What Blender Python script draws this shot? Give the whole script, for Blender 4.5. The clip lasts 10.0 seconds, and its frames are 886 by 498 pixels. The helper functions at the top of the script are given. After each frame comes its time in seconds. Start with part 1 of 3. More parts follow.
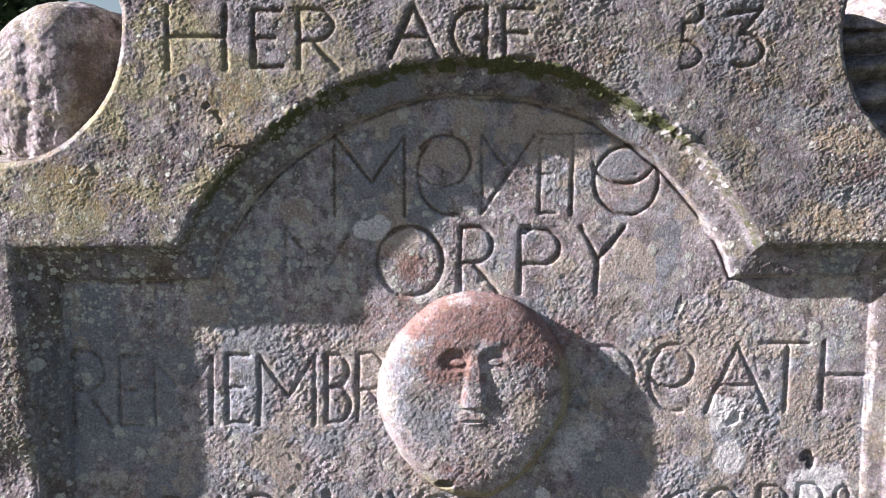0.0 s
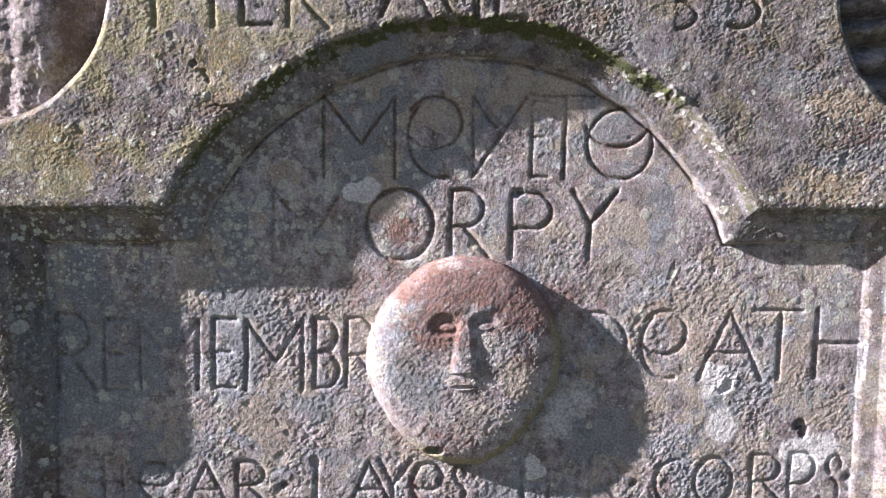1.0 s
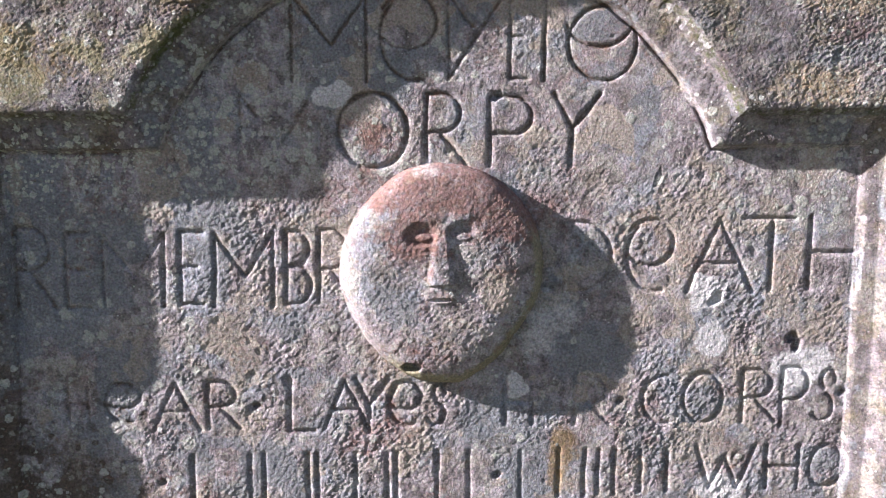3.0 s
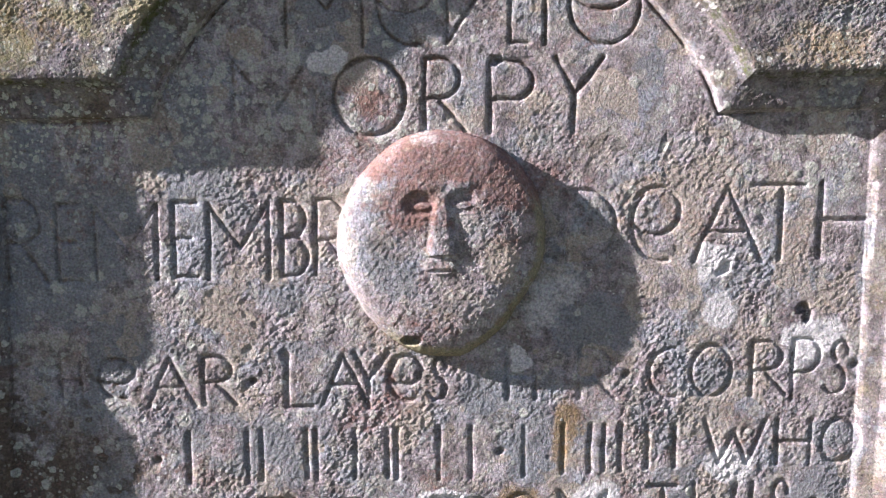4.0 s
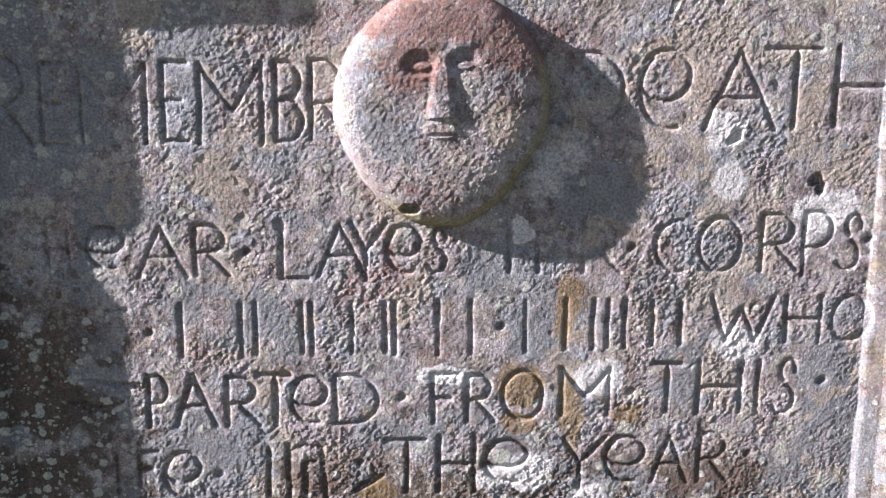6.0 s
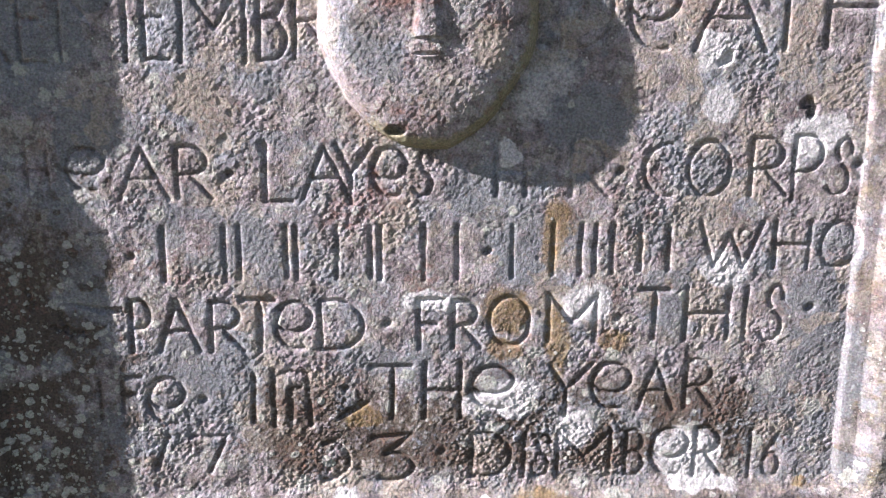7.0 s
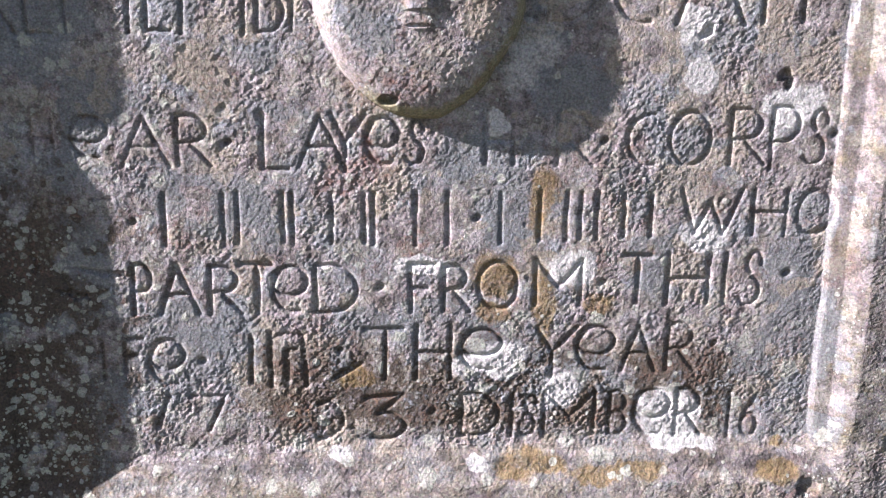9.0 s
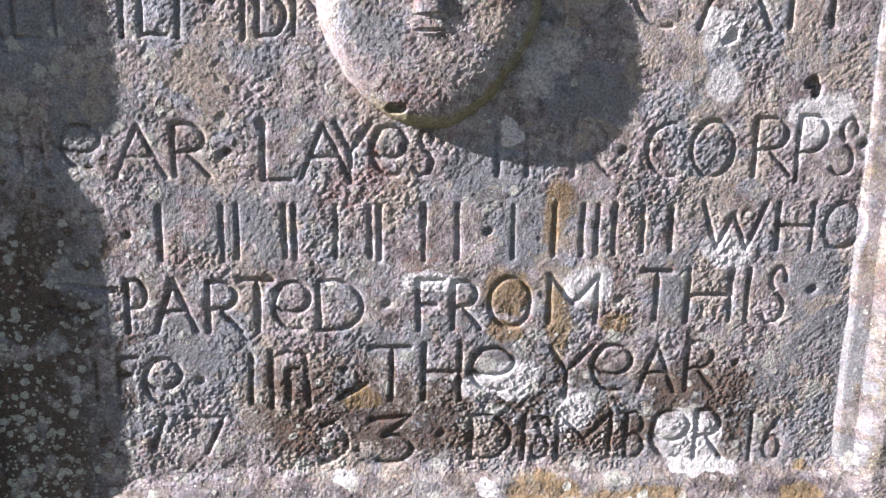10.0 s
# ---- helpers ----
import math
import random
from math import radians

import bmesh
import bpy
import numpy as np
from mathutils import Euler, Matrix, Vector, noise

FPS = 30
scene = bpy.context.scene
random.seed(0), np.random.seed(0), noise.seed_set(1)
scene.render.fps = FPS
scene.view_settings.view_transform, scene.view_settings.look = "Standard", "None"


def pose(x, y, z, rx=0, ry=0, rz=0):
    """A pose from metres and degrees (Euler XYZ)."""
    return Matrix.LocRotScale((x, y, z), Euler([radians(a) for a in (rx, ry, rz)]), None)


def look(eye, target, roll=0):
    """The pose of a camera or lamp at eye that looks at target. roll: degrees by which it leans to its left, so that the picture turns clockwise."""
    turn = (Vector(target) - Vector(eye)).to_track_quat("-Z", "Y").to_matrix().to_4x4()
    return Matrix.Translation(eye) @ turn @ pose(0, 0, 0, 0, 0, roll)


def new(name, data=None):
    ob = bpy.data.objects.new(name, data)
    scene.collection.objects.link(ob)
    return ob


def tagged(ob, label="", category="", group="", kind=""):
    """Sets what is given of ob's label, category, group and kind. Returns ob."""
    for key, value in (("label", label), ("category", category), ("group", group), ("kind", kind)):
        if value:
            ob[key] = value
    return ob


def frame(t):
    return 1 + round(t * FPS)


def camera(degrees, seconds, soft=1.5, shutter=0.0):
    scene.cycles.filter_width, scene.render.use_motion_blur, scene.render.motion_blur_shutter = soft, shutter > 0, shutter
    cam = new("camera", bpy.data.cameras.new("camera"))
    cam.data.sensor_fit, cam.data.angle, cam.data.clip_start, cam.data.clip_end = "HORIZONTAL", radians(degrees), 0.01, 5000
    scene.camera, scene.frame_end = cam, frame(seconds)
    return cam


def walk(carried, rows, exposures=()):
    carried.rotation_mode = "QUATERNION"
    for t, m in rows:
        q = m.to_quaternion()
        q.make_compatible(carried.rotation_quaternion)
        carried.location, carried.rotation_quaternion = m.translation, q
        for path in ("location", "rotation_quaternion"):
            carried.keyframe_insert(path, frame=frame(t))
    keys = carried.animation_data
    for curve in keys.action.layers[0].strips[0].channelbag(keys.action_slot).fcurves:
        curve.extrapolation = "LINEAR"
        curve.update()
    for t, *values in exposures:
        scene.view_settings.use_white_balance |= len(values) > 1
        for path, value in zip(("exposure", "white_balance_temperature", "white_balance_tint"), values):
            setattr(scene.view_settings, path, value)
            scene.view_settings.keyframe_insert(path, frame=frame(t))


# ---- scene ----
cam = camera(48.0, 10.0, soft=1.1)
PATH = [
    (0, (-0.027, -0.681, 0.809), (0.042, 1.304, 0.575), 0.6),
    (0.5, (-0.03, -0.677, 0.8), (0.053, 1.307, 0.56), 1.0),
    (1, (-0.025, -0.674, 0.789), (0.059, 1.309, 0.538), 1.0),
    (1.5, (-0.022, -0.673, 0.779), (0.07, 1.307, 0.514), 1.3),
    (2, (-0.017, -0.666, 0.772), (0.076, 1.311, 0.479), 1.2),
    (2.5, (-0.014, -0.657, 0.755), (0.087, 1.318, 0.454), 0.7),
    (4, (-0.002, -0.637, 0.719), (0.067, 1.34, 0.42), -0.1),
    (4.5, (-0.003, -0.629, 0.704), (0.062, 1.343, 0.378), 0.2),
    (5, (-0.004, -0.628, 0.696), (0.057, 1.34, 0.342), 0.3),
    (5.5, (-0.003, -0.625, 0.68), (0.06, 1.34, 0.309), 0.2),
    (7, (0.001, -0.62, 0.637), (0.09, 1.322, 0.167), 0.5),
    (7.5, (0.004, -0.619, 0.629), (0.093, 1.315, 0.129), 0.4),
    (8, (0.003, -0.627, 0.627), (0.096, 1.305, 0.118), 0.5),
    (8.5, (-0.001, -0.648, 0.63), (0.105, 1.287, 0.137), 0.9),
    (9, (0.002, -0.647, 0.63), (0.103, 1.288, 0.133), 0.7),
    (9.5, (0.001, -0.637, 0.63), (0.095, 1.297, 0.13), 0.5),
    (10, (-0.003, -0.614, 0.631), (0.099, 1.321, 0.136), 0.8),
]
walk(cam, [(t, look(eye, target, roll)) for t, eye, target, roll in PATH],
     exposures=((0.0, 1.70, 6230, 18), (10.0, 1.70, 6230, 18)))

# ---------------------------------------------------------------- light
# light travels right, down and slightly into the stone
SUN_WAY = Vector((0.116, 0.0185, -0.056)).normalized()
sun = new("sun", bpy.data.lights.new("sun", "SUN"))
sun.data.energy, sun.data.angle, sun.data.color = 5.0, radians(0.53), (1.0, 0.95, 0.90)
sun.matrix_world = look(tuple(-6 * SUN_WAY + Vector((0, 0, 0.6))), (0, 0, 0.6))
world = bpy.data.worlds.new("sky")
scene.world = world
world.use_nodes = True
sky = world.node_tree.nodes.new("ShaderNodeTexSky")
sky.sky_type, sky.sun_disc = "NISHITA", False
sky.sun_elevation = math.asin(-SUN_WAY.z)
sky.sun_rotation = math.atan2(-SUN_WAY.x, -SUN_WAY.y)
world.node_tree.links.new(sky.outputs[0], world.node_tree.nodes["Background"].inputs[0])
world.node_tree.nodes["Background"].inputs[1].default_value = 0.0335


# ---------------------------------------------------------------- materials
class Nodes:
    """Short hand for a node material."""

    def __init__(self, name):
        self.mat = bpy.data.materials.new(name)
        self.mat.use_nodes = True
        self.tree = self.mat.node_tree
        self.bsdf = self.tree.nodes["Principled BSDF"]

    def add(self, kind, **sockets):
        node = self.tree.nodes.new(kind)
        for key, value in sockets.items():
            self.put(node, key, value)
        return node

    def put(self, node, key, value):
        socket = node.inputs[int(key[1:])] if key[0] == "i" and key[1:].isdigit() else node.inputs[key]
        if isinstance(value, bpy.types.NodeSocket):
            self.tree.links.new(value, socket)
        else:
            socket.default_value = value

    def place(self):
        return self.add("ShaderNodeTexCoord").outputs["Object"]

    def noise(self, scale, detail=4.0, rough=0.6, at=None):
        return self.add("ShaderNodeTexNoise", Vector=at or self.place(), Scale=scale, Detail=detail, Roughness=rough).outputs[0]

    def ramp(self, value, *stops):
        node = self.add("ShaderNodeValToRGB", Fac=value)
        while len(node.color_ramp.elements) < len(stops):
            node.color_ramp.elements.new(0.5)
        for element, (at, colour) in zip(node.color_ramp.elements, stops):
            element.position = at
            element.color = (*colour, 1) if isinstance(colour, tuple) else (colour, colour, colour, 1)
        return node.outputs[0]

    def mix(self, fac, a, b, blend="MIX"):
        node = self.tree.nodes.new("ShaderNodeMix")
        node.data_type, node.blend_type = "RGBA", blend
        for key, value in ((0, fac), (6, a), (7, b)):
            if isinstance(value, bpy.types.NodeSocket):
                self.tree.links.new(value, node.inputs[key])
            else:
                node.inputs[key].default_value = value if key == 0 else (*value, 1)
        return node.outputs[2]

    def math(self, op, a, b=0.5):
        node = self.tree.nodes.new("ShaderNodeMath")
        node.operation = op
        self.put(node, "i0", a), self.put(node, "i1", b)
        return node.outputs[0]

    def attribute(self, name):
        node = self.tree.nodes.new("ShaderNodeAttribute")
        node.attribute_name = name
        return node.outputs["Fac"]


def stone_material(name, warm=0.5, crust=0.5, tone=1.0, cool=0.85, iron=0.4):
    """Weathered sandstone with lichen; stains and some painted light and shade come with the mesh."""
    n = Nodes(name)
    c = lambda red, green, blue: (red * tone, green * tone, blue * tone)
    base = n.ramp(n.noise(60, 8, 0.66), (0.36, c(0.16, 0.135, 0.14)), (0.5, c(0.335, 0.29, 0.305)), (0.64, c(0.50, 0.455, 0.475)))
    blue = n.ramp(n.noise(24, 6, 0.62), (0.47, 0.0), (0.60, cool))
    base = n.mix(blue, base, n.ramp(n.noise(150, 5, 0.7), (0.38, c(0.20, 0.215, 0.25)), (0.62, c(0.40, 0.42, 0.46))))
    tan = n.ramp(n.noise(37, 6, 0.68), (0.50, 0.0), (0.62, warm))
    base = n.mix(tan, base, n.ramp(n.noise(170, 5, 0.7), (0.38, c(0.22, 0.18, 0.10)), (0.62, c(0.42, 0.37, 0.27))))
    rust = n.ramp(n.noise(19, 7, 0.72), (0.54, 0.0), (0.66, iron))
    base = n.mix(rust, base, c(0.25, 0.155, 0.14))
    soot = n.ramp(n.noise(85, 6, 0.72), (0.54, 0.0), (0.66, 0.7))
    base = n.mix(soot, base, c(0.10, 0.085, 0.08))
    beige = n.ramp(n.noise(72, 4, 0.5), (0.545, 0.0), (0.58, 0.55))
    base = n.mix(beige, base, n.ramp(n.noise(300, 4, 0.7), (0.35, c(0.34, 0.31, 0.27)), (0.65, c(0.52, 0.49, 0.44))))
    dark_skin = n.ramp(n.noise(101, 4, 0.5), (0.55, 0.0), (0.585, 0.6))
    base = n.mix(dark_skin, base, n.ramp(n.noise(310, 4, 0.7), (0.35, c(0.09, 0.08, 0.075)), (0.65, c(0.22, 0.20, 0.19))))
    # crusts of pale lichen, in spots of two sizes
    for scale, size, tint in ((120, 0.28, (0.60, 0.60, 0.58)), (330, 0.30, (0.60, 0.60, 0.57))):
        bend = n.add("ShaderNodeVectorMath", i0=n.place(), i1=n.add("ShaderNodeTexNoise", Scale=scale * 1.3, Detail=2.0).outputs[1])
        bend.operation = "MULTIPLY_ADD"
        spot = n.add("ShaderNodeTexVoronoi", Vector=n.place(), Scale=scale)
        some = n.math("GREATER_THAN", n.add("ShaderNodeSeparateColor", Color=spot.outputs["Color"]).outputs[0], 0.62)
        ring = n.ramp(n.math("ADD", spot.outputs["Distance"], n.math("MULTIPLY", n.noise(scale * 4, 3), 0.25)), (size, 1.0), (size + 0.09, 0.0))
        patch = n.ramp(n.noise(14, 4), (0.42, 0.0), (0.56, crust))
        base = n.mix(n.math("MULTIPLY", n.math("MULTIPLY", ring, some), patch), base, tint)
    # stains with a shape of their own, some of which also carry painted light and shade
    fine = n.noise(260, 5, 0.7)

    def stain(base, key, dark, light, low=0.35, high=0.62, strength=1.0, ragged=1.5):
        mask = n.math("ADD", n.attribute(key), n.math("MULTIPLY", n.math("SUBTRACT", fine, 0.5), ragged))
        return n.mix(n.ramp(mask, (low, 0.0), (high, strength)), base, n.mix(n.noise(130, 5, 0.7), dark, light))

    base = stain(base, "slate", (0.105, 0.11, 0.122), (0.33, 0.345, 0.375), 0.3, 0.55, 0.72, 1.0)
    base = stain(base, "beige", (0.25, 0.205, 0.165), (0.54, 0.465, 0.40), 0.3, 0.6, 0.75, 1.0)
    base = stain(base, "dirt_shade", (0.045, 0.034, 0.027), (0.15, 0.113, 0.088), 0.2, 0.8, 0.9, 1.6)
    base = stain(base, "olive", (0.14, 0.125, 0.06), (0.46, 0.41, 0.26), 0.2, 0.9, 0.8, 2.0)
    base = stain(base, "ochre", (0.12, 0.075, 0.035), (0.38, 0.27, 0.13), 0.25, 1.0, 0.8, 2.0)
    base = stain(base, "red", (0.085, 0.034, 0.03), (0.36, 0.20, 0.165), 0.2, 1.05, 0.8, 2.6)
    base = stain(base, "moss", (0.025, 0.035, 0.012), (0.13, 0.14, 0.055), 0.35, 0.75, 0.92)
    base = stain(base, "pale", (0.50, 0.48, 0.49), (0.74, 0.715, 0.72), 0.28, 0.6, 0.95, 0.8)
    base = stain(base, "lichen", (0.32, 0.32, 0.285), (0.60, 0.595, 0.55), 0.25, 0.65, 0.85, 0.5)
    for scale in (150.0, 310.0):
        dots = n.add("ShaderNodeTexVoronoi", Vector=n.place(), Scale=scale)
        dot_ring = n.ramp(n.math("ADD", dots.outputs["Distance"], n.math("MULTIPLY", n.noise(scale * 2.2, 4), 0.9)), (0.74, 1.0), (0.82, 0.0))
        chosen = n.math("GREATER_THAN", n.add("ShaderNodeSeparateColor", Color=dots.outputs["Color"]).outputs[1], 0.62)
        base = n.mix(n.math("MULTIPLY", n.math("MULTIPLY", dot_ring, chosen), n.attribute("dots")), base, (0.52, 0.53, 0.46))
    # single grains: dark, pale, reddish and bluish
    hue = n.add("ShaderNodeTexNoise", Vector=n.place(), Scale=480.0, Detail=3.0, Roughness=0.7).outputs[1]
    base = n.mix(0.55, base, n.mix(0.62, hue, (0.5, 0.5, 0.5)), "OVERLAY")
    grit_tone = n.ramp(n.noise(620, 3, 0.7), (0.32, 0.62), (0.5, 1.0), (0.69, 1.36))
    base = n.mix(1.0, base, grit_tone, "MULTIPLY")
    n.put(n.bsdf, "Base Color", base)
    n.put(n.bsdf, "Roughness", 0.92)
    n.put(n.bsdf, "Specular IOR Level", 0.25)
    coarse = n.add("ShaderNodeBump", Strength=0.75, Distance=0.0011, Height=n.noise(520, 5, 0.66))
    grit = n.add("ShaderNodeBump", Strength=0.7, Distance=0.0005, Height=n.noise(1200, 2, 0.6), Normal=coarse.outputs[0])
    n.put(n.bsdf, "Normal", grit.outputs[0])
    return n.mat


def simple_material(name, dark, light, scale, rough=0.9):
    n = Nodes(name)
    n.put(n.bsdf, "Base Color", n.ramp(n.noise(scale, 8, 0.65), (0.3, dark), (0.7, light)))
    n.put(n.bsdf, "Roughness", rough)
    n.put(n.bsdf, "Normal", n.add("ShaderNodeBump", Strength=0.6, Distance=0.3 / scale, Height=n.noise(scale * 5, 5)).outputs[0])
    return n.mat


PANEL_STONE = stone_material("panel_sandstone", 0.32, 0.75)
FRAME_STONE = stone_material("frame_sandstone", 0.75, 0.8, 0.67, 0.3, 0.6)
SCROLL_STONE = stone_material("scroll_sandstone", 0.8, 0.6, 0.86, 0.15, 0.2)
TURF = simple_material("turf", (0.03, 0.034, 0.016), (0.085, 0.085, 0.045), 9)
BARK = simple_material("bark", (0.04, 0.03, 0.022), (0.12, 0.09, 0.07), 18)
LEAF = simple_material("leaf", (0.02, 0.035, 0.012), (0.06, 0.09, 0.03), 6)


# ---------------------------------------------------------------- relief of the stone's front, in millimetres
def grid_line(start, fine_from, fine_to, end, fine, coarse):
    return np.unique(np.round(np.concatenate([np.arange(start, fine_from, coarse), np.arange(fine_from, fine_to, fine),
                                              np.arange(fine_to, end + coarse, coarse)]), 3))


XS = grid_line(-378, -330, 380, 404, 0.68, 6.0)
ZS = grid_line(-30, 262, 906, 914, 0.68, 4.0)
GX, GZ = np.meshgrid(XS, ZS)


def grain(scale, seed, x=None, z=None, stretch=1.0):
    """Smooth noise from -1 to 1 with bumps of that size in mm."""
    table = np.random.RandomState(seed).uniform(-1, 1, (128, 128))
    x, z = GX if x is None else x, GZ if z is None else z
    c, s = math.cos(seed * 1.7), math.sin(seed * 1.7)
    u, v = (x * c + z * s) / scale + 900, (z * c - x * s) / (scale * stretch) + 900
    iu, iv = np.floor(u).astype(int), np.floor(v).astype(int)
    fu, fv = u - iu, v - iv
    fu, fv = fu * fu * (3 - 2 * fu), fv * fv * (3 - 2 * fv)
    a, b = table[iv % 128, iu % 128], table[iv % 128, (iu + 1) % 128]
    c, d = table[(iv + 1) % 128, iu % 128], table[(iv + 1) % 128, (iu + 1) % 128]
    return (a * (1 - fu) + b * fu) * (1 - fv) + (c * (1 - fu) + d * fu) * fv


def ease(value, low, high):
    f = np.clip((value - low) / (high - low), 0, 1)
    return f * f * (3 - 2 * f)


BROAD = grain(60, 1) * 0.6 + grain(27, 2) * 0.4
LUMPS = grain(13, 3) * 0.6 + grain(7.0, 4) * 0.4
# worn crumbs: rounded lumps with sharp creases between
def crumbs(size, seed):
    return np.abs(grain(size, seed) + 0.25 * grain(size * 0.45, seed + 100))


PITS = 2.2 * (0.16 * crumbs(7.0, 5) + 0.36 * crumbs(3.9, 6) + 0.48 * crumbs(2.2, 24)) - 0.84 + 0.42 * grain(1.7, 25) + 0.3 * grain(3.0, 26)
PITS += 0.4 * grain(2.0, 37, GX * 0.77 - GZ * 0.64, GX * 0.64 + GZ * 0.77, 2.4)
PITS = np.clip(PITS * 1.15, -0.85, 0.95)
FINE_PITS = np.clip(2.6 * (0.4 * crumbs(3.4, 27) + 0.6 * crumbs(2.0, 28)) - 0.95 + 0.6 * grain(1.6, 29), -0.9, 1.0)
WARP_X, WARP_Z = grain(18, 7) * 3 + grain(6, 8) * 1.6, grain(18, 9) * 3 + grain(6, 10) * 1.6

# the sunk field: a rectangle with a round arch over it; distances run inwards from the frame's front edge
DEPTH = 17.5
ragged = grain(34, 11) * 1.6 + grain(9, 12) * 0.9
left_edge = np.interp(GZ, [250, 420, 480, 560, 630, 730], [-276, -284, -286, -281, -283, -288]) + 3.0 * grain(45, 13) * ease(-GZ, -600, -450)
right_edge = 321.0 + 0 * GZ
shoulder = np.interp(GX, [-290, 320], [728.5, 735.5])
bottom = np.interp(GX, [-280, -240, -215, -163, -100, 40, 320], [268, 272, 276, 287, 293, 296, 298])
in_rect = np.minimum(np.minimum(GX - left_edge, right_edge - GX), np.minimum(shoulder - GZ, GZ - bottom)) + ragged * 0.6
in_arch = np.where(GZ > 560, 216.5 - np.hypot(GX - 18, GZ - 640), -50) + ragged * 0.8
INWARD = np.maximum(in_rect, in_arch)

# outline of the stone, with a scoop at either shoulder of the head
def scoop(cx, cz, r, side):
    hollow = r - np.hypot(GX - cx, GZ - cz)
    beyond = np.minimum((cx - GX) * side, GZ - (cz - r))
    return np.maximum(hollow, beyond)


OUTSIDE = np.maximum(np.maximum(scoop(-302, 873, 88, 1), scoop(350, 880, 88, -1)), np.maximum(np.maximum(-372 - GX, GX - 398), GZ - 908))
OUTSIDE = np.maximum(OUTSIDE, np.where(GX > 180, GZ - 899 - (268 - GX) * 0.25, -99))  # broken corner
OUTSIDE = OUTSIDE + grain(14, 14) * 0.7

worn = ease(grain(70, 15) + 0.4 * grain(24, 16), -0.5, 0.6)
profile = np.interp(INWARD, [-5.0, -2.2, 0.0, 3.0, 6.0, 19.0, 21.5, 23.5, 26.0], [DEPTH, DEPTH - 0.5, DEPTH - 2.6, 11.0, 8.8, 6.0, 5.0, 1.2, 0.0])
right_jamb = ease(GX, 280, 296)
profile = profile * (1 - right_jamb) + right_jamb * np.interp(INWARD, [-4.0, -1.0, 3.0, 9.5, 18.0, 20.0, 23.0], [DEPTH, DEPTH - 1.5, 13.4, 6.0, 3.9, 3.2, 0.0])
# the foot of the field is worn to a rough slope
FOOT = ease(-(GZ - bottom), -46, -22)
profile = profile * (1 - FOOT) + FOOT * np.interp(INWARD, [-14.0, -2.0, 8.0, 17.0, 22.0, 30.0], [DEPTH * 0.9, 13.0, 8.0, 5.5, 2.0, 0.0])
# the border stands higher towards the head of the stone
profile = profile * (1 + 0.10 * ease(GZ, 560, 640) * ease(-GX, -230, -150))
HEIGHT = profile + BROAD * 0.7 + FOOT * (LUMPS * 0.4 + PITS * 0.06)
UNEVEN = 0.5 + 0.7 * ease(grain(30, 51) + 0.5 * grain(12, 52), -0.6, 0.6)
on_frame, on_field = ease(-INWARD, -3, 2), ease(INWARD, 18, 27)
HEIGHT += on_frame * (LUMPS * 0.5 + FINE_PITS * (0.20 + 0.11 * worn) * UNEVEN + 0.06 * PITS * worn) + (1 - on_frame) * (1 - on_field) * (LUMPS * 0.4 + PITS * (0.2 - 0.1 * right_jamb))
smooth_zone = ease(GZ + 0.3 * GX, 640, 760)
low_zone = ease(-GZ, -420, -330)
HEIGHT += on_field * (LUMPS * (0.26 + 0.14 * low_zone - 0.13 * smooth_zone) + PITS * (0.255 + 0.13 * low_zone * ease(-GX, -260, -200) + 0.10 * worn - 0.13 * smooth_zone) * UNEVEN)
# a narrow quirk at the foot of the bevel
QUIRK = ease(-np.abs(INWARD - 24.5 - 0.5 * LUMPS), -1.6, -0.3) * (1 - right_jamb) * ease(GZ, 685, 712) * ease(grain(30, 44) + 0.3, -0.3, 0.2)
HEIGHT -= 2.4 * QUIRK
# pits and flaked spots
flaw = grain(16, 17) + 0.5 * grain(6, 18)
HEIGHT -= 0.7 * ease(flaw, 0.95, 1.3) * (on_frame + on_field)
# slanting tool marks in the field
tool = np.sin((GX * 0.45 + GZ) / 5.2 * 2 * np.pi / 2 + grain(20, 19) * 2.2)
tool_zone = ease(grain(55, 20), 0.0, 0.5) * on_field * ease(GZ, 500, 530) * ease(-GZ, -610, -585)
HEIGHT += 0.22 * tool * tool_zone
# crack across the frame's left, above the arch
def gouge(x, z, rx, rz, deep, turn=0.0):
    c, s = math.cos(turn), math.sin(turn)
    dx, dz = GX + WARP_X * 0.8 + 1.4 * LUMPS + 0.8 * PITS - x, GZ + WARP_Z * 0.8 + 1.2 * PITS - z
    far = np.hypot((dx * c + dz * s) / rx, (dz * c - dx * s) / rz)
    return deep * ease(-far, -1.0, -0.35)


HEIGHT -= gouge(-160, 824, 4, 3, 2.2, 0.4) + gouge(-154, 817, 7, 2.5, 2.4, -0.7) + gouge(-138, 797, 22, 1.6, 1.2)
HEIGHT -= gouge(259, 583, 6, 5, 4.5, 0.6) + gouge(262, 577, 4, 7, 3.5, -0.5) + gouge(205, 607, 8, 5, 2.2, 0.5)
HEIGHT -= gouge(-190, 447, 26, 3, 2.0, -0.25) + gouge(-30, 377, 12, 3, 3.0, 0.5) + gouge(300, 292, 12, 8, 4.0)
HEIGHT -= gouge(-236, 452, 2.5, 12, 2.2, 0.3) + gouge(-212, 432, 18, 2, 2.4, -0.2) + gouge(53, 741, 5, 4, 3.0) + gouge(163, 690, 2, 12, 0.6, -0.2)
HEIGHT -= gouge(-268, 650, 4, 22, 2.5) + gouge(-262, 598, 6, 10, 2.0, 0.5)
